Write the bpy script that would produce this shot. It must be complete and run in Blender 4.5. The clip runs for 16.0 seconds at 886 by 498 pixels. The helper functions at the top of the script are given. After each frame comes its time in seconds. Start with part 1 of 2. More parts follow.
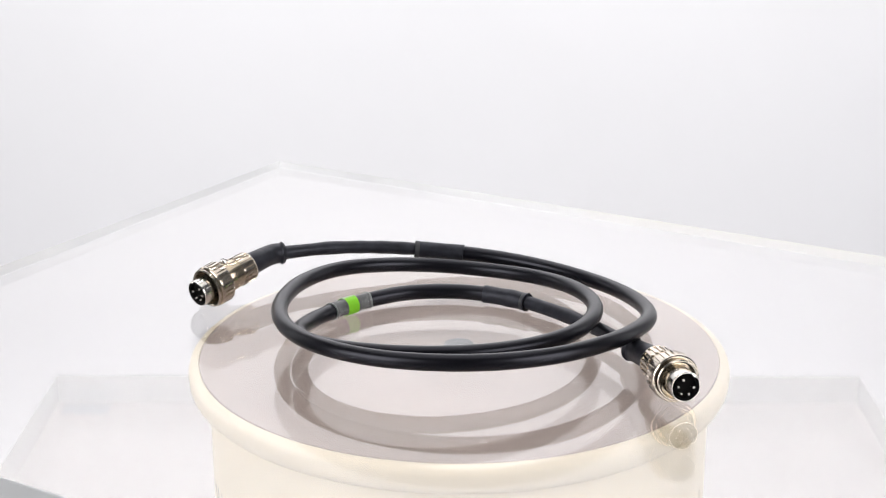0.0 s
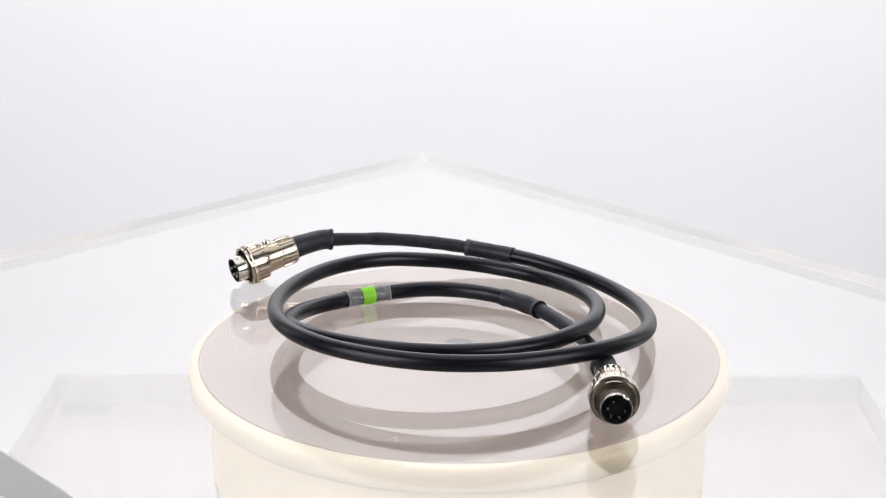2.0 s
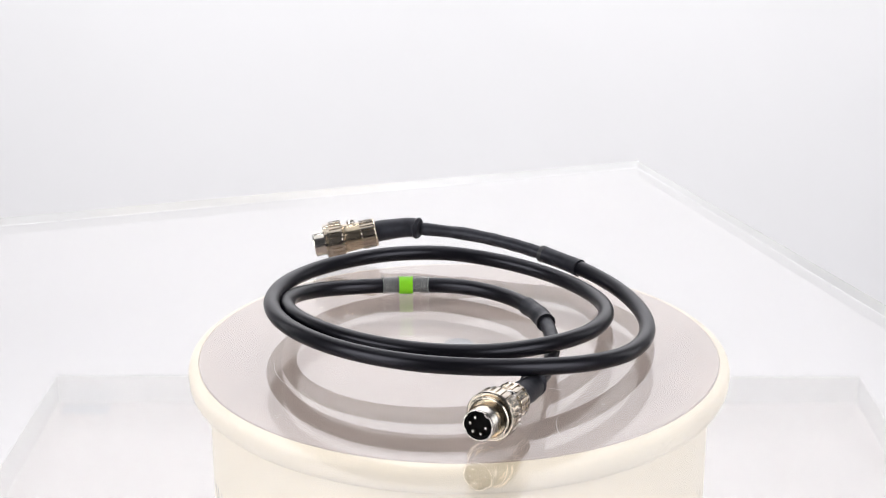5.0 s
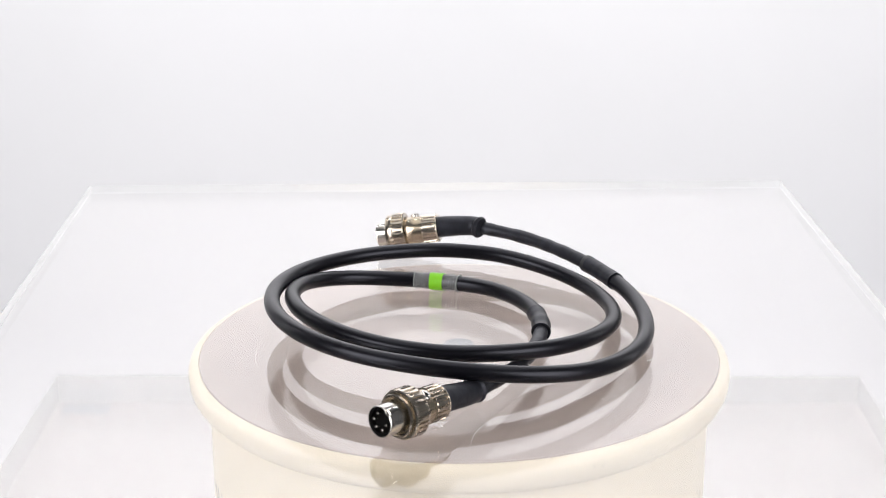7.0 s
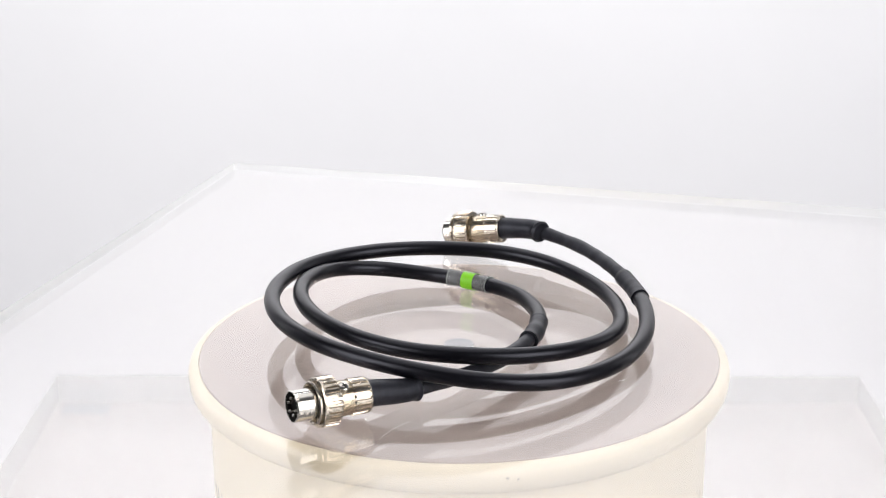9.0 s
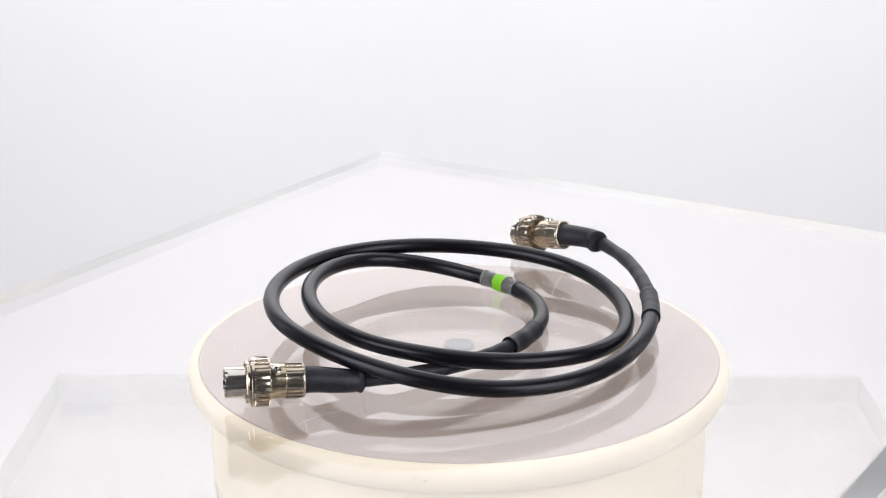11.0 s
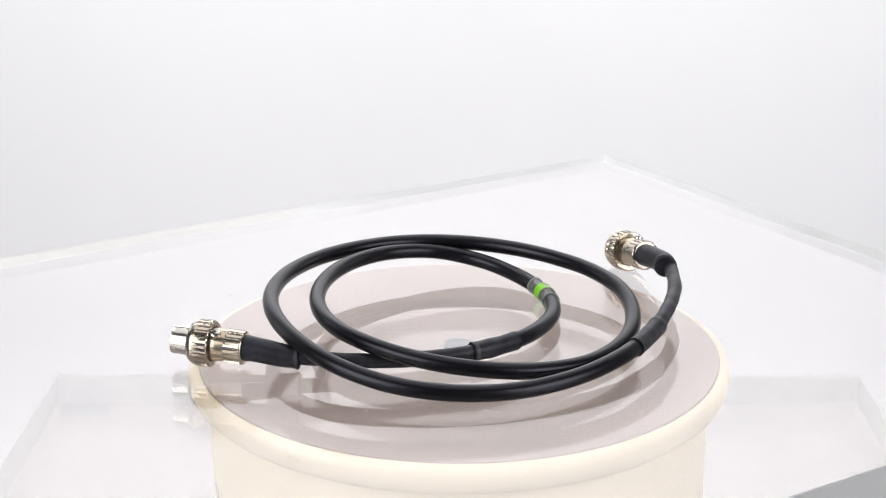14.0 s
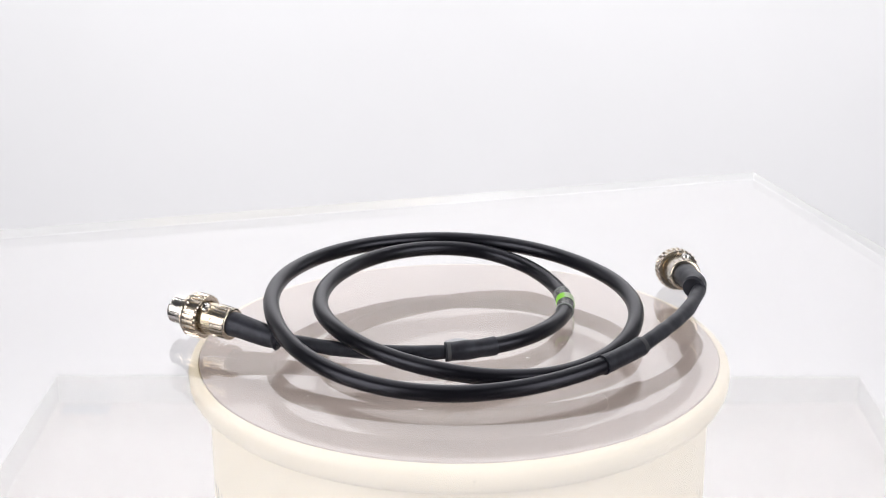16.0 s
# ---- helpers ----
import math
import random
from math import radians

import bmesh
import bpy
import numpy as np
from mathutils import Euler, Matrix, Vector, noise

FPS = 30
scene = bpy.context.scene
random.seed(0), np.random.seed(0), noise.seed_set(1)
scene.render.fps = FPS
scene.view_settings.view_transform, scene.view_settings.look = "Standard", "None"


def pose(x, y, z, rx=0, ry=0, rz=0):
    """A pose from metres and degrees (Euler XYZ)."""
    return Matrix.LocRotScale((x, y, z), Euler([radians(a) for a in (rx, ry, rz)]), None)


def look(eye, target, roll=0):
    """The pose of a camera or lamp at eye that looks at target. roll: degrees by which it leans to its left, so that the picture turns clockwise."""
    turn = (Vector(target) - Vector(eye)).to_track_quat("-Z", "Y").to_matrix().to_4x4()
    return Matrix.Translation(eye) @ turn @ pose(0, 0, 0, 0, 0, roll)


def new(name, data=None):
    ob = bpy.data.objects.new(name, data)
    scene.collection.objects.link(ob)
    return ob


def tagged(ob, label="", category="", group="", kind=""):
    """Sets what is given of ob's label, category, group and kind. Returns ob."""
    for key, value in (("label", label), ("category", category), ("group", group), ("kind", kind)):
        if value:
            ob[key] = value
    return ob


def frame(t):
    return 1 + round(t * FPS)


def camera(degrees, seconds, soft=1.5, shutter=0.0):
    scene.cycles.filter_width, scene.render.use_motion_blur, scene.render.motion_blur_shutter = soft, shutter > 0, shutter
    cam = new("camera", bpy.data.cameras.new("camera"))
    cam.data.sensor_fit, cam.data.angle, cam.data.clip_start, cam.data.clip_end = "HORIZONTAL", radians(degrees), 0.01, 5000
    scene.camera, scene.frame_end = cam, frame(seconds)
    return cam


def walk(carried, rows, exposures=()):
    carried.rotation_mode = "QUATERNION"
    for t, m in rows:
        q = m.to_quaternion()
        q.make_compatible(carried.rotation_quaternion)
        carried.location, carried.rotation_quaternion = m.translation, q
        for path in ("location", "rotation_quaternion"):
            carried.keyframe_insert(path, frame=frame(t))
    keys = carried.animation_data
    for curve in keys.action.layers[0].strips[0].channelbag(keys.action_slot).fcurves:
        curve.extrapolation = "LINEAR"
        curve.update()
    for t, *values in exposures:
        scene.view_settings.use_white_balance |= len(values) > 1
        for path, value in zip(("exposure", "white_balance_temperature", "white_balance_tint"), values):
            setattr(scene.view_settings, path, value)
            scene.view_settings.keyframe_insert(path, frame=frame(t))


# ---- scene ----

# Metres. The origin lies on the turntable's axis, on the upper face of the clear sheet.
SECONDS = 16.0
cam = camera(31.196, SECONDS, soft=0.9)
CAM = Matrix.Translation((0.0, -0.6879, 0.2638)) @ pose(0, 0, 0, 90 - 18.055, 0, 0.6005) @ pose(0, 0, 0, 0, 0, -0.155)
walk(cam, [(0.0, CAM), (SECONDS, CAM)])
cam.data.dof.use_dof, cam.data.dof.focus_distance, cam.data.dof.aperture_fstop = True, 0.70, 22.0


def turn(t):
    """Degrees by which the turntable has turned at t seconds (clockwise from above)."""
    return -(8.4123 * t + 0.008388 * (t - 8.0) ** 2)


# ---- light ----
def area(name, eye, target, sx, sy, watts, colour=(1, 1, 1)):
    data = bpy.data.lights.new(name, "AREA")
    data.shape, data.size, data.size_y, data.energy, data.color = "RECTANGLE", sx, sy, watts, colour
    ob = new(name, data)
    ob.matrix_world = look(eye, target)
    return ob


area("softbox_top", (0.0, 0.1, 1.2), (0.0, 0.05, 0.0), 1.2, 0.9, 5.0)
area("softbox_left", (-1.05, -0.85, 0.5), (0.0, 0.0, -0.05), 0.9, 1.0, 18.2)
area("softbox_right", (1.05, -0.85, 0.5), (0.0, 0.0, -0.05), 0.9, 1.0, 16.2)
# added fills with no fixture: even out the paper, brighten the sheet's reflection of it
area("backdrop_fill", (-1.45, 0.7, 0.45), (0.35, 1.8, 0.35), 0.4, 1.4, 5.5)
area("backdrop_fill", (1.45, 0.7, 0.45), (-0.35, 1.8, 0.35), 0.4, 1.4, 5.5)
area("backdrop_top_fill", (0.0, 0.95, 1.5), (0.0, 1.8, 0.8), 2.2, 0.4, 68.0)

world = bpy.data.worlds.new("world")
world.use_nodes = True
world.node_tree.nodes["Background"].inputs[0].default_value = (0.9, 0.92, 1.0, 1)
world.node_tree.nodes["Background"].inputs[1].default_value = 0.05
scene.world = world
scene.view_settings.exposure = -0.57


# ---- materials ----
def material(name, colour, rough=0.5, metal=0.0, spread=0.06, scale=60.0, bump=0.0, bump_scale=400.0, **extra):
    """Principled surface with broad tone variation, fine grain and relief."""
    m = bpy.data.materials.new(name)
    m.use_nodes = True
    nt = m.node_tree
    b = nt.nodes["Principled BSDF"]
    b.inputs["Roughness"].default_value, b.inputs["Metallic"].default_value = rough, metal
    co = nt.nodes.new("ShaderNodeTexCoord")
    big, fine = nt.nodes.new("ShaderNodeTexNoise"), nt.nodes.new("ShaderNodeTexNoise")
    big.inputs["Scale"].default_value, fine.inputs["Scale"].default_value = scale, bump_scale
    big.inputs["Detail"].default_value = fine.inputs["Detail"].default_value = 3.0
    for n in (big, fine):
        nt.links.new(co.outputs["Object"], n.inputs["Vector"])
    ramp = nt.nodes.new("ShaderNodeValToRGB")
    ramp.color_ramp.elements[0].position, ramp.color_ramp.elements[1].position = 0.3, 0.7
    ramp.color_ramp.elements[0].color = (*[c * (1 - spread) for c in colour], 1)
    ramp.color_ramp.elements[1].color = (*[min(1, c * (1 + spread)) for c in colour], 1)
    nt.links.new(big.outputs["Fac"], ramp.inputs["Fac"])
    nt.links.new(ramp.outputs["Color"], b.inputs["Base Color"])
    rr = nt.nodes.new("ShaderNodeMapRange")
    rr.inputs["To Min"].default_value, rr.inputs["To Max"].default_value = rough * 0.85, min(1, rough * 1.15)
    nt.links.new(fine.outputs["Fac"], rr.inputs["Value"])
    nt.links.new(rr.outputs["Result"], b.inputs["Roughness"])
    if bump:
        bn = nt.nodes.new("ShaderNodeBump")
        bn.inputs["Strength"].default_value, bn.inputs["Distance"].default_value = bump, 0.0004
        nt.links.new(fine.outputs["Fac"], bn.inputs["Height"])
        nt.links.new(bn.outputs["Normal"], b.inputs["Normal"])
    for key, value in extra.items():
        b.inputs[key.replace("_", " ")].default_value = value
    return m


def brightened_edges(ob, mat):
    """Gives the upright faces of a sheet a slightly rough finish whose pale colour adds brightness."""
    ob.data.materials.append(mat)
    for f in ob.data.polygons:
        if abs(f.normal.z) < 0.95:
            f.material_index = 1


def clear(name, colour, rough=0.0, ior=1.49, weight=1.0):
    m = bpy.data.materials.new(name)
    m.use_nodes = True
    b = m.node_tree.nodes["Principled BSDF"]
    b.inputs["Base Color"].default_value = (*colour, 1)
    b.inputs["Roughness"].default_value, b.inputs["IOR"].default_value = rough, ior
    b.inputs["Transmission Weight"].default_value = weight
    return m


ACRYLIC = clear("clear_acrylic", (0.835, 0.825, 0.82))
UNDERSIDE = clear("finely_scuffed_underside", (0.835, 0.825, 0.82), 0.035)
# Pale diffuse colour stands in for light reflected inside the sheet's polished edges.
EDGE = clear("inner_light_edge", (0.87, 0.875, 0.89), 0.08, weight=0.22)
# White diffuse share lifts the block's edges; roughness softens them like lens blur.
EDGE_LOW = clear("brightened_block_edge", (0.98, 0.98, 0.985), 0.34, weight=0.86)
ACRYLIC_LOW = clear("clear_acrylic_block", (0.92, 0.915, 0.92))
PAPER = material("white_backdrop_paper", (0.86, 0.852, 0.872), 0.9, spread=0.01, scale=3, bump=0.05)
# Enclosure tone, kept dark so cable and plugs reflect dark surroundings.
ROOM = material("dark_grey_enclosure", (0.12, 0.12, 0.125), 0.9, spread=0.02, scale=4)
PLINTH = material("pale_grey_plinth_paint", (0.33, 0.3, 0.285), 0.7, spread=0.03, scale=14, bump=0.05)
CREAM = material("cream_plastic", (0.84, 0.728, 0.545), 0.42, spread=0.025, scale=25, bump=0.05)
GREY = material("mauve_grey_disc", (0.455, 0.37, 0.335), 0.5, spread=0.04, scale=18, bump=0.08, bump_scale=900)
PAD = material("blue_grey_rubber", (0.2, 0.207, 0.225), 0.7, spread=0.1)
RUBBER = material("black_cable_jacket", (0.0028, 0.0028, 0.0045), 0.31, Specular_IOR_Level=0.4, Specular_Tint=(0.87, 0.86, 1.0, 1.0), spread=0.25, scale=160, bump=0.03, bump_scale=1500)
SHRINK = material("black_heat_shrink", (0.016, 0.0165, 0.0215), 0.44, Specular_IOR_Level=0.44, Specular_Tint=(0.87, 0.87, 1.0, 1.0), spread=0.45, scale=200, bump=0.4, bump_scale=260)
NICKEL = material("nickel_plate", (0.61, 0.548, 0.47), 0.19, 1.0, spread=0.08, scale=300, bump=0.008, bump_scale=900)
BARREL = material("golden_nickel_barrel", (0.57, 0.485, 0.37), 0.22, 1.0, spread=0.08, scale=300, bump=0.006, bump_scale=900)
STEEL = material("bright_steel", (0.72, 0.69, 0.65), 0.18, 1.0, spread=0.05, scale=300)
INSERT_AND_SHADE = material("black_insert_and_shade", (0.004, 0.0035, 0.0035), 0.75, spread=0.2, Specular_IOR_Level=0.12)
GREEN = material("green_label", (0.25, 0.7, 0.012), 0.45, spread=0.05, scale=200)
PALE_GREEN = material("pale_green_patch", (0.5, 0.62, 0.38), 0.4, spread=0.12, scale=300)
INK = material("dark_ink", (0.03, 0.09, 0.01), 0.6)
SCRIPT = material("grey_brown_ink", (0.34, 0.31, 0.27), 0.6)
LIP = material("grey_cut_edge", (0.045, 0.045, 0.05), 0.5)
RIM = material("pale_sleeve_rim", (0.24, 0.26, 0.25), 0.35)
DUST = material("pale_dust", (0.75, 0.73, 0.7), 0.9)
GRIME = material("dark_grime", (0.4, 0.34, 0.25), 0.8)
SLEEVE = material("milky_clear_sleeve", (0.78, 0.8, 0.77), 0.12, spread=0.4, scale=350, Alpha=0.22)


# ---- mesh tools ----
def part(name, bm, mat, parent=None, label="", smooth=True):
    """One mesh object out of a bmesh, under a thing or a part."""
    me = bpy.data.meshes.new(name)
    bm.normal_update()
    bm.to_mesh(me)
    bm.free()
    me.materials.append(mat)
    if smooth:
        for f in me.polygons:
            f.use_smooth = True
        me.set_sharp_from_angle(angle=radians(38))
    ob = new(name, me)
    if parent:
        ob.parent = parent
    return tagged(ob, label) if label else ob


def box(sx, sy, sz, centre=(0, 0, 0), bevel=0.0, seg=2):
    bm = bmesh.new()
    bmesh.ops.create_cube(bm, size=1.0, matrix=Matrix.Translation(centre) @ Matrix.Diagonal((sx, sy, sz, 1)))
    if bevel:
        bmesh.ops.bevel(bm, geom=bm.edges[:], offset=bevel, segments=seg, affect="EDGES", profile=0.5)
    return bm


def lathe(profile, seg=96, axis="z", bm=None, closed=False):
    """Turns (radius, height) pairs round an axis; radius 0 at an end closes it."""
    bm = bm or bmesh.new()
    rings = []
    for r, h in profile:
        if r < 1e-9:
            rings.append([bm.verts.new((h, 0, 0) if axis == "x" else (0, 0, h))])
            continue
        ring = []
        for i in range(seg):
            a = 2 * math.pi * i / seg
            ring.append(bm.verts.new((h, r * math.cos(a), r * math.sin(a)) if axis == "x" else (r * math.cos(a), r * math.sin(a), h)))
        rings.append(ring)
    pairs = list(zip(rings, rings[1:]))
    if closed:
        pairs.append((rings[-1], rings[0]))
    for a, b in pairs:
        for i in range(seg):
            j = (i + 1) % seg
            if len(a) == 1:
                bm.faces.new((a[0], b[i], b[j]))
            elif len(b) == 1:
                bm.faces.new((a[i], a[j], b[0]))
            else:
                bm.faces.new((a[i], a[j], b[j], b[i]))
    bmesh.ops.recalc_face_normals(bm, faces=bm.faces[:])
    return bm


def knurled(profile, ribs, depth, land=0.72, per=8):
    """A ring round x whose outer radius is cut by narrow grooves between broad lands."""
    bm, rings, seg = bmesh.new(), [], ribs * per
    for r, x, cut in profile:
        ring = []
        for i in range(seg):
            u = (i % per) / per
            k = 1.0 if u < land else 0.0
            rr = r - cut * depth * (1 - k)
            a = 2 * math.pi * i / seg
            ring.append(bm.verts.new((x, rr * math.cos(a), rr * math.sin(a))))
        rings.append(ring)
    for a, b in zip(rings, rings[1:] + rings[:1]):
        for i in range(seg):
            j = (i + 1) % seg
            bm.faces.new((a[i], a[j], b[j], b[i]))
    bmesh.ops.recalc_face_normals(bm, faces=bm.faces[:])
    return bm


def spline(pts, n):
    """n places evenly along a smooth curve through pts."""
    pts = [Vector(p) for p in pts]
    out = []
    for k in range(len(pts) - 1):
        a, b, c, d = pts[max(k - 1, 0)], pts[k], pts[k + 1], pts[min(k + 2, len(pts) - 1)]
        for i in range(12):
            t = i / 12
            out.append(0.5 * (2 * b + (c - a) * t + (2 * a - 5 * b + 4 * c - d) * t * t + (3 * b - a - 3 * c + d) * t ** 3))
    out.append(pts[-1])
    run = [0.0]
    for a, b in zip(out, out[1:]):
        run.append(run[-1] + (b - a).length)
    arr, res = np.array([tuple(v) for v in out]), []
    for s in np.linspace(0, run[-1], n):
        res.append(Vector([float(np.interp(s, run, arr[:, i])) for i in range(3)]))
    return res


def tube(places, radius, seg=20, cap=True):
    """Sweeps a circle along places; radius is a number or one for each place."""
    bm, rings = bmesh.new(), []
    rad = radius if isinstance(radius, (list, tuple)) else [radius] * len(places)
    up = Vector((0, 0, 1))
    for i, p in enumerate(places):
        d = (places[min(i + 1, len(places) - 1)] - places[max(i - 1, 0)]).normalized()
        side = d.cross(up).normalized()
        top = side.cross(d)
        rings.append([bm.verts.new(p + rad[i] * (math.cos(2 * math.pi * k / seg) * side + math.sin(2 * math.pi * k / seg) * top)) for k in range(seg)])
    for a, b in zip(rings, rings[1:]):
        for i in range(seg):
            j = (i + 1) % seg
            bm.faces.new((a[i], a[j], b[j], b[i]))
    if cap:
        bm.faces.new(rings[0])
        bm.faces.new(rings[-1])
    bmesh.ops.recalc_face_normals(bm, faces=bm.faces[:])
    return bm


# ---- heights and sizes ----
SHEET_T = 0.0205         # clear sheet
DISC_Z = -0.0228         # upper face of the grey disc
BLOCK_TOP, BLOCK_T = -0.134, 0.054
PLINTH_TOP = BLOCK_TOP - BLOCK_T - 0.0004
FLOOR_Z = -1.05


# ---- the setting ----
def setting():
    # paper sweep: floor, curve and back wall in one sheet with thickness
    bm = bmesh.new()
    prof = [(-1.7, FLOOR_Z + 0.004), (1.5, FLOOR_Z + 0.004)]
    for i in range(1, 13):
        a = math.pi / 2 * i / 12
        prof.append((1.5 + 0.3 * math.sin(a), FLOOR_Z + 0.304 - 0.3 * math.cos(a)))
    prof.append((1.8, 1.55))
    rows = []
    for x in (-1.75, 1.75):
        rows.append([bm.verts.new((x, y, z)) for y, z in prof])
    for i in range(len(prof) - 1):
        bm.faces.new((rows[0][i], rows[1][i], rows[1][i + 1], rows[0][i + 1]))
    ob = part("backdrop", bm, PAPER)
    tagged(ob, "seamless white paper backdrop sweeping down to the floor", "backdrop", kind="structure")
    # unseen enclosure, added to limit bounce light and darken reflections
    part_wall = [("unseen_wall_left", (0.1, 4.2, 2.7), (-1.85, 0.0, 0.3)), ("unseen_wall_right", (0.1, 4.2, 2.7), (1.85, 0.0, 0.3)),
                 ("unseen_wall_back", (3.6, 0.1, 2.7), (0, 2.05, 0.3)), ("unseen_wall_front", (3.6, 0.1, 2.7), (0, -2.05, 0.3))]
    for name, size, at in part_wall:
        tagged(part(name, box(*size, at), ROOM), "unseen dark grey wall added to enclose the set", "wall", kind="structure")
    tagged(part("ceiling", box(3.8, 4.2, 0.1, (0, 0, 1.7)), ROOM), "unseen dark grey ceiling added to enclose the set", "ceiling", kind="structure")
    tagged(part("floor", box(3.8, 4.2, 0.1, (0, 0, FLOOR_Z - 0.05)), ROOM), "unseen dark grey floor added below the paper", "floor", kind="structure")


def plinth():
    h = PLINTH_TOP - FLOOR_Z - 0.004
    bm = box(0.5055, 0.4925, h, (-0.001, -0.012, PLINTH_TOP - h / 2), 0.0004)
    tagged(part("plinth", bm, PLINTH), "pale grey painted plinth under the acrylic block", "plinth")


def acrylic_block():
    bm = box(0.503, 0.49, BLOCK_T, (-0.001, -0.012, BLOCK_TOP - BLOCK_T / 2))
    ob = part("acrylic_block", bm, ACRYLIC_LOW, smooth=False)
    brightened_edges(ob, EDGE_LOW)
    ob.visible_shadow = False
    tagged(ob, "thick clear acrylic block with polished edges on the plinth", "block")


def rubber_pad():
    bm = box(0.029, 0.014, 0.0016, (-0.2330, 0.2235, PLINTH_TOP - 0.0005), 0.0002)
    tagged(part("rubber_pad", bm, PAD), "small blue-grey rubber pad under the acrylic block", "pad")


# ---- the turntable ----
def turntable():
    base = new("turntable")
    base.location = (0, 0, BLOCK_TOP)
    tagged(base, "round cream plastic motor turntable with a grey top", "turntable")
    up = -BLOCK_TOP
    lip = DISC_Z - 0.0135 + up
    body = part("body", lathe([(0, 0), (0.112, 0), (0.1145, 0.0015), (0.1155, 0.004), (0.1155, lip - 0.002), (0.115, lip - 0.0008), (0, lip - 0.0008)], 128), CREAM, base)
    z = DISC_Z + up
    platter = part("platter", lathe([(0, lip), (0.1185, lip), (0.1212, lip + 0.0006), (0.1230, lip + 0.0022), (0.1243, lip + 0.005), (0.1246, z - 0.0042),
                   (0.1240, z - 0.0022), (0.1224, z - 0.0009), (0.1200, z - 0.0005), (0.1197, z - 0.0016), (0, z - 0.0016)], 160), CREAM, base)
    part("top_disc", lathe([(0, z - 0.0015), (0.1193, z - 0.0015), (0.1195, z - 0.0012), (0.1195, z - 0.0003), (0.1192, z), (0, z)], 128), GREY, platter, "mauve-grey top disc")
    part("centre_pad", lathe([(0, z), (0.0066, z), (0.0069, z + 0.0005), (0.0069, -SHEET_T + up - 0.0006), (0.0066, -SHEET_T + up - 0.0001), (0, -SHEET_T + up - 0.0001)], 40), PAD, platter, "blue-grey rubber centre pad")
    rnd = random.Random(3)
    bm = bmesh.new()
    for a, dz, size in ((-5.4, 0.0052, 0.0007), (-3.4, 0.0060, 0.0006), (-4.6, 0.0075, 0.0003), (48, 0.006, 0.0005), (102, 0.005, 0.0004), (171, 0.007, 0.0005), (-88, 0.006, 0.0004)):
        m = Matrix.Rotation(radians(a), 4, "Z") @ Matrix.Translation((0.1245, 0, z - dz)) @ Matrix.Diagonal((0.0002, size * rnd.uniform(0.7, 1.4), size, 1))
        bmesh.ops.create_icosphere(bm, subdivisions=1, radius=1.0, matrix=m)
    tagged(part("grime", bm, GRIME, platter, "small dark specks on the rim"), kind="stuff")
    # faint unreadable script round the body: slanting strokes only
    rnd = random.Random(5)
    for a0 in (-158, -22):
        bm = bmesh.new()
        for k in range(9):
            a = radians(a0 + 1.1 * (k - 4))
            h = rnd.uniform(0.004, 0.011) if k % 3 else 0.016
            m = Matrix.Rotation(a, 4, "Z") @ Matrix.Translation((0.1156, 0, lip - 0.0535 + h / 2)) @ Matrix.Rotation(radians(rnd.uniform(8, 24)), 4, "X") @ Matrix.Diagonal((0.0003, 0.0003, h, 1))
            bmesh.ops.create_cube(bm, size=1.0, matrix=m)
        part("script_mark", bm, SCRIPT, body, "thin grey-brown script strokes", False)
    return platter


def acrylic_sheet():
    bm = box(0.506, 0.425, SHEET_T, (0, 0.006, -SHEET_T / 2), 0.0005, 2)
    bmesh.ops.transform(bm, matrix=Matrix.Rotation(radians(150.64), 4, "Z"), verts=bm.verts[:])
    ob = part("acrylic_sheet", bm, ACRYLIC, smooth=False)
    brightened_edges(ob, EDGE)
    ob.data.materials.append(UNDERSIDE)
    for f in ob.data.polygons:
        if f.normal.z < -0.95:
            f.material_index = 2
    ob.visible_shadow = False
    return tagged(ob, "large clear acrylic sheet with polished edges on the turntable", "sheet")


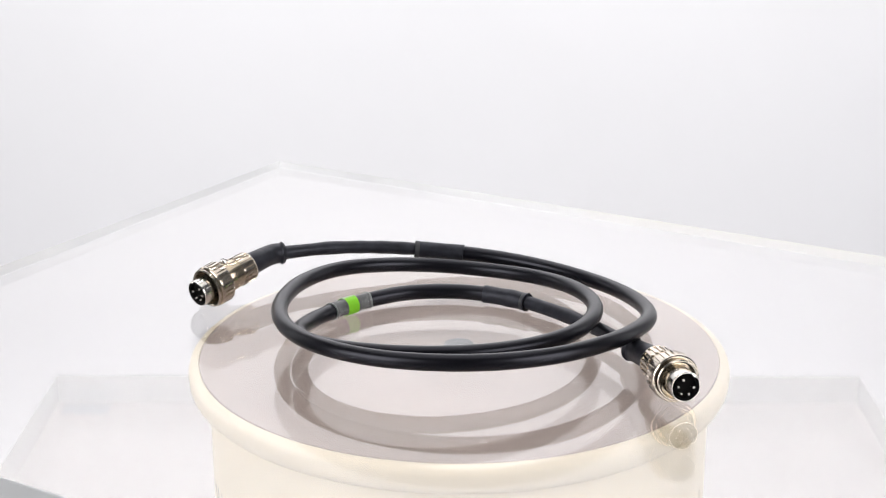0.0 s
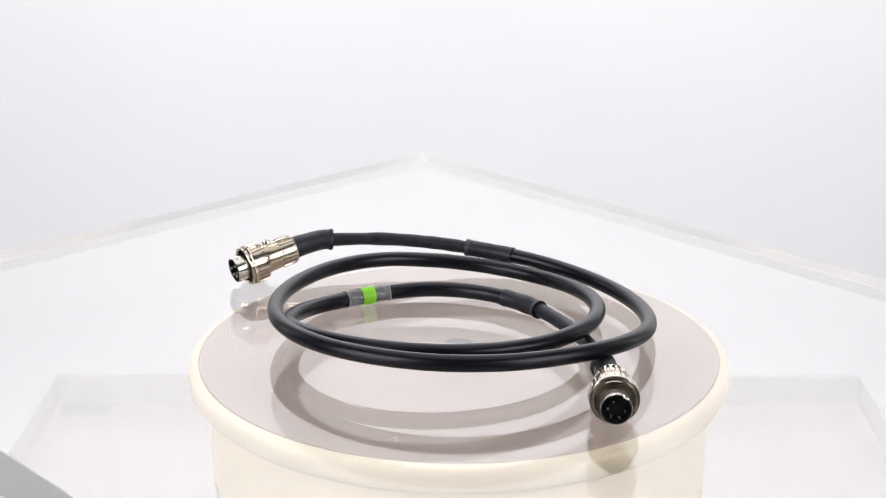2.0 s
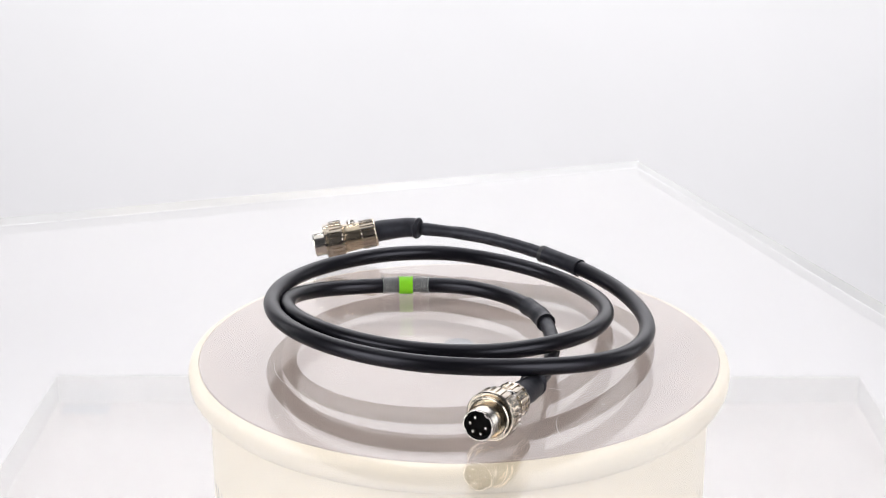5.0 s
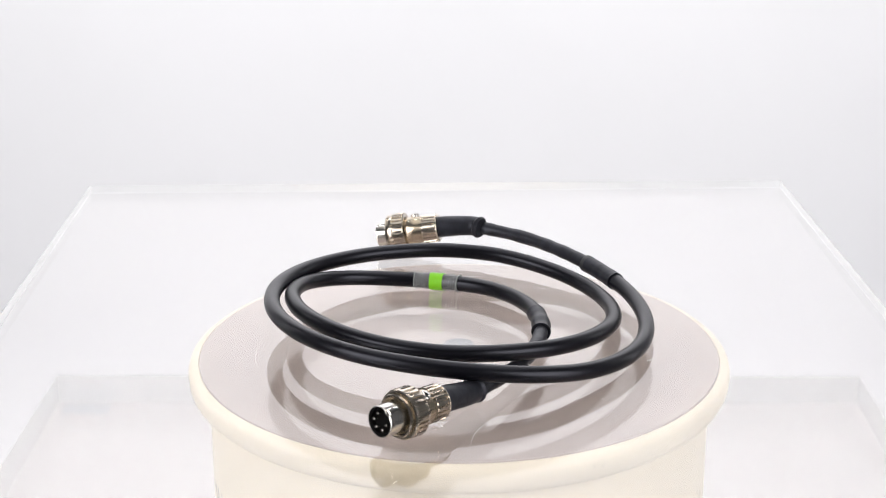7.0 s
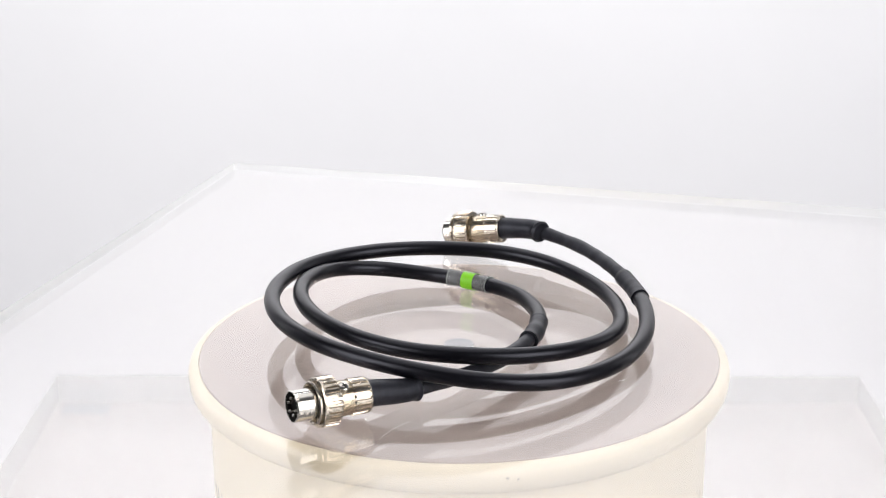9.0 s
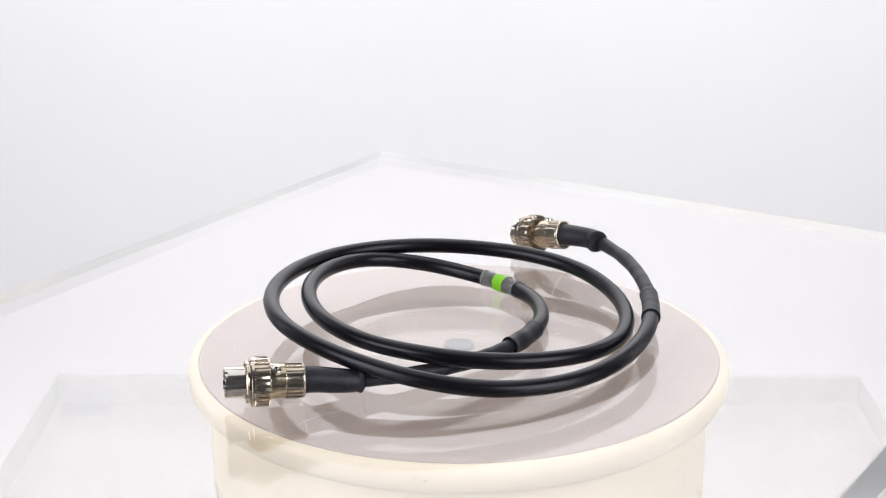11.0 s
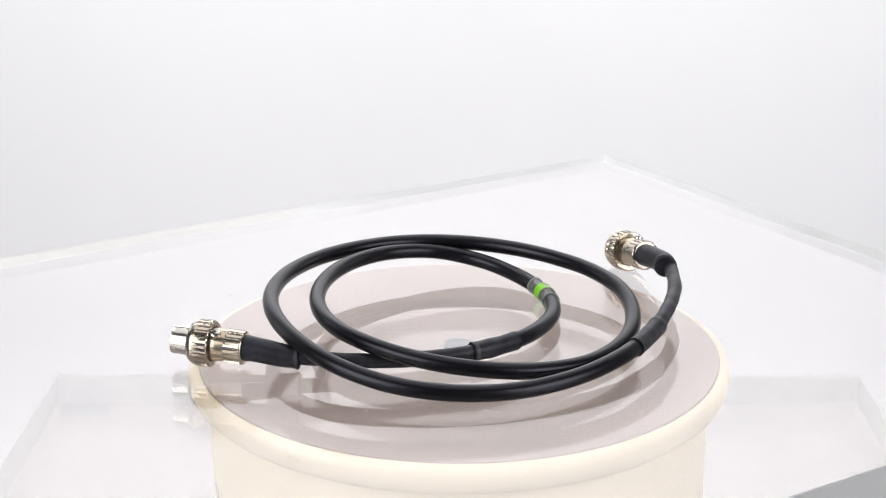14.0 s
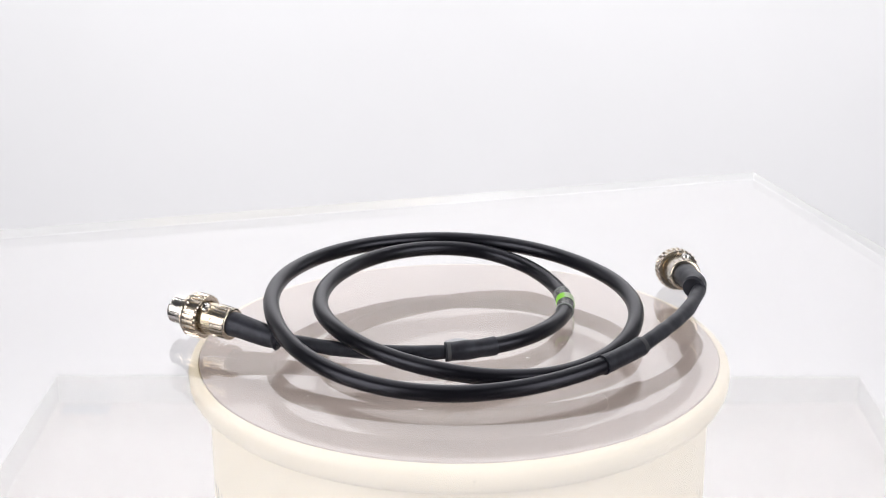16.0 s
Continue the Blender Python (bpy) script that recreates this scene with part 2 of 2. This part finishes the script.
def dust(sheet):
    """Specks and short scratches that turn with the sheet, lying on its upper face."""
    rnd = random.Random(11)
    bm = bmesh.new()
    spots = [(75.1, 53.4), (1.5, -76), (102.9, -78.7), (-20.5, 45.8), (88.4, -61.2), (10, -122), (11, -120), (12, -122.5), (-61, -100), (75, 52), (76, 51), (19, -75), (-12, 45), (-54, 23), (94, 2), (99, 10), (108, -49), (102, -11), (107, -47)]
    for _ in range(18):
        r, a = 105 * math.sqrt(rnd.random()), rnd.uniform(0, 6.28)
        spots.append((r * math.cos(a), r * math.sin(a)))
    for i, (x, y) in enumerate(spots):
        size, long = rnd.uniform(0.00018, 0.0004), rnd.choice((1, 1, 1.6, 3.5)) if i > 18 else rnd.uniform(1, 3)
        m = Matrix.Translation((x / 1000, y / 1000, 0.00005)) @ Matrix.Rotation(rnd.uniform(0, 6.28), 4, "Z") @ Matrix.Diagonal((size * long, size * 0.7, 0.00006, 1))
        bmesh.ops.create_icosphere(bm, subdivisions=1, radius=1.0, matrix=m)
    ob = part("dust", bm, DUST, sheet, "pale dust specks")
    tagged(ob, kind="stuff")
    # hairline scratches, some curved by wiping
    bm = bmesh.new()
    for i in range(16):
        c = Vector((rnd.uniform(-0.08, 0.08), rnd.uniform(-0.08, 0.08), 0.00004))
        a, long, bow = rnd.uniform(0, 6.28), rnd.uniform(0.004, 0.02), rnd.uniform(-0.15, 0.15)
        if i < 3:
            c, a, long, bow = ((Vector((-0.0216, -0.093, 0.00004)), -0.5, 0.033, 0.35), (Vector((-0.0705, -0.0625, 0.00004)), -1.26, 0.028, 0.4), (Vector((0.1005, -0.053, 0.00004)), 2.3, 0.021, -0.3))[i]
        d, n = Vector((math.cos(a), math.sin(a), 0)), Vector((-math.sin(a), math.cos(a), 0))
        wide = 0.00008 if i < 3 else rnd.uniform(0.00003, 0.00006)
        rows = []
        for k in range(7):
            u = k / 6 - 0.5
            mid, w = c + d * (u * long) + n * (bow * long * u * u), wide * (1 - 3.2 * u * u)
            rows.append([bm.verts.new(mid + n * w), bm.verts.new(mid + Vector((0, 0, 0.00003))), bm.verts.new(mid - n * w)])
        for p, q in zip(rows, rows[1:]):
            for j in (0, 1):
                bm.faces.new((p[j], p[j + 1], q[j + 1], q[j]))
    bmesh.ops.recalc_face_normals(bm, faces=bm.faces[:])
    tagged(part("scratches", bm, DUST, sheet, "fine pale hairline scratches"), kind="stuff")


# ---- the cable ----
# run of the cord, in millimetres, from the boot of one plug to the other
RUN = [
    (-91.2, 68.6, 14.5), (-66.6, 80.2, 13.7), (-40.1, 86.7, 12.1), (-12.9, 89.0, 9.7), (14.2, 86.0, 7.7),
    (39.6, 76.5, 6.0), (61.3, 60.8, 5.1), (77.3, 39.7, 5.6), (85.9, 15.1, 7.5), (86.4, -10.9, 10.9),
    (78.3, -35.8, 14.2), (63.6, -57.8, 16.7), (43.0, -74.7, 18.0), (17.8, -84.0, 18.5), (-9.2, -85.0, 18.4),
    (-35.2, -78.0, 17.7), (-57.4, -63.7, 16.9), (-73.0, -42.8, 15.9), (-80.8, -17.4, 14.9), (-80.6, 9.4, 13.8),
    (-73.3, 35.3, 12.5), (-58.2, 57.1, 10.6), (-36.3, 71.7, 7.7), (-10.6, 77.7, 5.3), (15.6, 73.8, 4.2),
    (38.0, 60.2, 5.4), (54.0, 39.2, 7.7), (62.0, 14.1, 10.1), (61.3, -12.4, 12.4), (51.6, -36.8, 13.7),
    (33.1, -56.0, 14.9), (8.5, -67.6, 15.8), (-18.7, -70.3, 16.1), (-44.6, -63.3, 15.1), (-64.0, -47.1, 12.5),
    (-71.4, -23.8, 8.6), (-65.5, 1.2, 5.5), (-49.0, 22.5, 4.8), (-25.5, 35.6, 5.5), (1.2, 37.6, 5.5),
    (26.1, 28.3, 5.2), (46.6, 10.7, 4.8), (63.1, -10.8, 5.1), (76.1, -34.5, 6.5)]
PLUG_A, PLUG_B = ((-104.0, 50.7, 14.1), (-125.6, 26.0, 8.0)), ((84.2, -60.1, 9.2), (93.0, -91.8, 10.8))
BOOT_A, BOOT_B = (-87.8, 67.2, 15.3), (75.4, -37.0, 6.4)


def plug(parent, rear, front, screw_turn, slide, key):
    """A five-pin round plug; x runs from its rear nut to its open end. key: degrees at which the notch of the shell stands."""
    a, b = Vector(rear) / 1000, Vector(front) / 1000
    x = (b - a).normalized()
    y = Vector((0, 0, 1)).cross(x).normalized()
    zz = x.cross(y)
    m = Matrix((x, y, zz)).transposed().to_4x4()
    m.translation = a
    k = (b - a).length / 0.0350

    def X(v):
        return v * k
    body = part("plug", lathe([(0, 0.0006), (0.0066, 0.0006), (0.0070, X(0.008)), (0.0073, X(0.0125)), (0.0075, X(0.0185)), (0.0070, X(0.0195)), (0, X(0.0195))], 48, "x"), BARREL, parent, "golden nickel-plated five-pin round plug")
    body.matrix_local = m
    part("rear_nut", knurled([(0.0056, 0, 0), (0.0068, 0, 0), (0.0073, 0.0003, 0), (0.0075, 0.0008, 0), (0.0075, 0.0011, 0.2), (0.0075, 0.0013, 1), (0.0076, X(0.0078), 1),
         (0.0076, X(0.0084), 0.9), (0.0074, X(0.0087), 0.5), (0.0069, X(0.0088), 0)], 20, 0.0006, 0.5, 12), NICKEL, body)
    r0 = X(0.0155) + slide
    part("coupling_ring", knurled([(0.0079, r0, 0), (0.0096, r0, 0.1), (0.0101, r0 + 0.0004, 0.7), (0.0103, r0 + 0.0009, 1), (0.0103, r0 + 0.0060, 1), (0.0103, r0 + 0.0064, 0.3), (0.0103, r0 + 0.0066, 0),
         (0.0102, r0 + 0.0076, 0), (0.0098, r0 + 0.0080, 0), (0.0086, r0 + 0.0080, 0), (0.0083, r0 + 0.002, 0)], 26, 0.0007, 0.5, 12), NICKEL, body)
    depth, lip = (0.0068, -0.0009) if slide == 0 else (0.0035, 0.0)
    part("flange", lathe([(0, r0 + 0.001), (0.0080, r0 + 0.001), (0.0080, r0 + depth), (0.0077, r0 + depth + 0.0004), (0, r0 + depth + 0.0004)], 56, "x"), BARREL, body)
    part("front_lip", lathe([(0.0085 + lip, r0 + 0.0074), (0.0092 + lip, r0 + 0.0081), (0.0092 + lip, r0 + 0.0086), (0.0097 + lip, r0 + 0.0088), (0.0098 + lip, r0 + 0.0095), (0.0095 + lip, r0 + 0.0099),
         (0.0090 + lip, r0 + 0.0099), (0.0085 + lip, r0 + 0.0093)], 72, "x", closed=True), NICKEL, body)
    # shell: a thin tube with a key notch pressed in
    bm = bmesh.new()
    prof = [(0.0064, X(0.0200)), (0.0064, X(0.0335)), (0.0064, X(0.0337)), (0.0064, X(0.0342)), (0.0064, X(0.0346)), (0.00625, X(0.0350)), (0.0059, X(0.0350)), (0.0058, X(0.0345)), (0.0058, X(0.0200))]
    seg, rings = 72, []
    for r, h in prof:
        ring = []
        for i in range(seg):
            t = 2 * math.pi * i / seg
            dent = 0.0006 if h > X(0.0336) and abs((t - radians(key) + math.pi) % (2 * math.pi) - math.pi) < 0.14 else 0.0
            ring.append(bm.verts.new((h, (r - dent) * math.cos(t), (r - dent) * math.sin(t))))
        rings.append(ring)
    for p, q in zip(rings, rings[1:] + rings[:1]):
        for i in range(seg):
            bm.faces.new((p[i], p[(i + 1) % seg], q[(i + 1) % seg], q[i]))
    bmesh.ops.recalc_face_normals(bm, faces=bm.faces[:])
    part("shell", bm, STEEL, body, "bright steel shell")
    # base is the insert; its forward rim is a black liner painting the shell's shade
    part("insert", lathe([(0, X(0.0198)), (0.0057, X(0.0198)), (0.0057, X(0.0344)), (0.0051, X(0.0344)), (0.0050, X(0.0326)), (0, X(0.0326))], 40, "x"), INSERT_AND_SHADE, body, "black plastic insert with a liner standing for inner shade")
    for d in (60, 120, 180, 240, 300):
        t = radians(key + d)
        bm = lathe([(0, X(0.0320)), (0.00075, X(0.0320)), (0.00075, X(0.0345)), (0.0005, X(0.0351)), (0, X(0.0352))], 12, "x")
        bmesh.ops.translate(bm, verts=bm.verts[:], vec=(0, 0.0034 * math.cos(t), 0.0034 * math.sin(t)))
        part("pin", bm, STEEL, body, "bright contact pin")
    at = Matrix.Translation((X(0.0131), 0, 0)) @ Matrix.Rotation(radians(screw_turn), 4, "X")
    bm = lathe([(0, 0.0058), (0.0022, 0.0058), (0.0023, 0.0080), (0.0021, 0.0086), (0.0014, 0.0090), (0, 0.0091)], 24)
    bmesh.ops.transform(bm, matrix=at, verts=bm.verts[:])
    part("screw", bm, STEEL, body, "small round screw head")
    # dark bars laid on the head paint the shade of its cross recess
    bm = bmesh.new()
    for d in (20, 110):
        bmesh.ops.create_cube(bm, size=1.0, matrix=at @ Matrix.Translation((0, 0, 0.00905)) @ Matrix.Rotation(radians(d), 4, "Z") @ Matrix.Diagonal((0.0019, 0.0004, 0.0002, 1)))
    part("slot_shade", bm, INSERT_AND_SHADE, body, "dark bars standing for shade in the cross slot", False)
    return body


def ragged(i, k, size):
    """A little unevenness for hand-shrunk tubing."""
    return size * noise.noise(Vector((i * 0.09, k * 7.3, 1.7)))


def cable():
    root = new("audio_cable")
    tagged(root, "coiled black cable with nickel plugs on the clear sheet", "cable")
    run = spline([tuple(v / 1000 for v in p) for p in RUN], 1001)

    def cut(a, b):
        return run[round(a * 1000):round(b * 1000) + 1]
    part("cord", tube(cut(0.068, 0.930)[::2], 0.0037), RUBBER, root, "glossy black rubber cord")
    # each tail: a thinner matt lead from the shrink tube to the plug's boot
    for k, (a, b) in enumerate(((0.0, 0.073), (0.922, 1.0))):
        pl = cut(a, b)
        rear = Vector((PLUG_A, PLUG_B)[k][0]) / 1000
        inner = [pl[-k] + (rear - pl[-k]) * v for v in (0.06, 0.14)]
        pl = pl + inner if k else inner[::-1] + pl
        part("tail", tube(pl, [0.0033 + ragged(i * 1.6, k, 0.00032) for i in range(len(pl))]), SHRINK, root, "matt black lead")
    for k, (a, b) in enumerate(((0.0625, 0.0835), (0.9155, 0.9365))):
        mid = cut(a, b)
        rad = [0.0042 + ragged(i * 2.2, 3 + k, 0.0004) for i in range(len(mid))]
        rad[0], rad[-1] = rad[0] + 0.0001, rad[-1] + 0.0001
        part("shrink_tube", tube(mid, rad, 28), SHRINK, root, "wrinkled black heat-shrink tube")
        end = mid[:3] if k == 0 else mid[-3:]
        part("shrink_lip", tube(end, [0.0043, 0.00442, 0.0043], 28), LIP, root, "pale grey cut edge of the shrink tube")
    part("marker_sleeve", tube(cut(0.845, 0.865), 0.0043, 32, False), SLEEVE, root, "milky clear marker sleeve")
    for i in (845, 865):
        a, b = run[i].lerp(run[i + 1], -0.14), run[i].lerp(run[i + 1], 0.14)
        part("sleeve_rim", tube([a, b], 0.00429, 32), RIM, root, "pale cut rim of the marker sleeve")
    lab = part("marker_label", tube(cut(0.8523, 0.8585), 0.00438, 32, False), GREEN, root, "bright green marker label")
    at = run[855]
    # a pale green patch over the label's upper back, away from its printed face
    strip = cut(0.8524, 0.8584)
    bm = tube(strip, 0.00446, 40, False)
    away = Vector((-0.48, 0.87, 0.0)) * math.cos(radians(51)) + Vector((0, 0, 1)) * math.sin(radians(51))
    gone = []
    for f in bm.faces:
        c = f.calc_center_median()
        near = min(strip, key=lambda q: (q - c).length_squared)
        if (c - near).normalized().dot(away) < math.cos(radians(44)):
            gone.append(f)
    bmesh.ops.delete(bm, geom=gone, context="FACES")
    part("label_patch", bm, PALE_GREEN, lab, "pale green patch")
    bm = box(0.0013, 0.0005, 0.0008, at + Vector((0.0004, -0.0042, -0.0012)))
    part("ink_mark", bm, INK, lab, "small dark printed mark", False)
    # boots with a rolled bead at the cord end
    for k, ((rear, front), end) in enumerate(((PLUG_A, BOOT_A), (PLUG_B, BOOT_B))):
        j, f, e = Vector(rear) / 1000, Vector(front) / 1000, Vector(end) / 1000
        d = (f - j).normalized()
        nxt = (run[0] - run[12]) if k == 0 else (run[1000] - run[988])
        nxt.normalize()
        pl = spline([tuple(p) for p in (j + d * 0.002, j - d * 0.004, e + nxt * 0.007, e + nxt * 0.0005)], 60)
        rad = []
        for i in range(60):
            u = i / 59
            r = 0.0057 - 0.0008 * u + ragged(i * 0.6, 6 + k, 0.0002)
            v = (u - 0.95) / 0.05
            if abs(v) < 1:
                r += (0.0008, 0.0009)[k] * (0.5 + 0.5 * math.cos(math.pi * v))
            rad.append(r)
        part("boot", tube(pl, rad, 32), SHRINK, root, "black rubber boot with a rolled end")
    plug(root, *PLUG_A, 20, 0.0028, 115)
    plug(root, *PLUG_B, -32, 0.0, 52)
    return root


def motions():
    """The platter, the sheet and the cable turn together on the still motor body."""
    times = [0.5 * i for i in range(33)]
    for ob in (platter, sheet, coil):
        walk(ob, [(t, pose(0, 0, 0, 0, 0, turn(t))) for t in times])


setting()
plinth()
acrylic_block()
rubber_pad()
platter = turntable()
sheet = acrylic_sheet()
coil = cable()
dust(sheet)
motions()
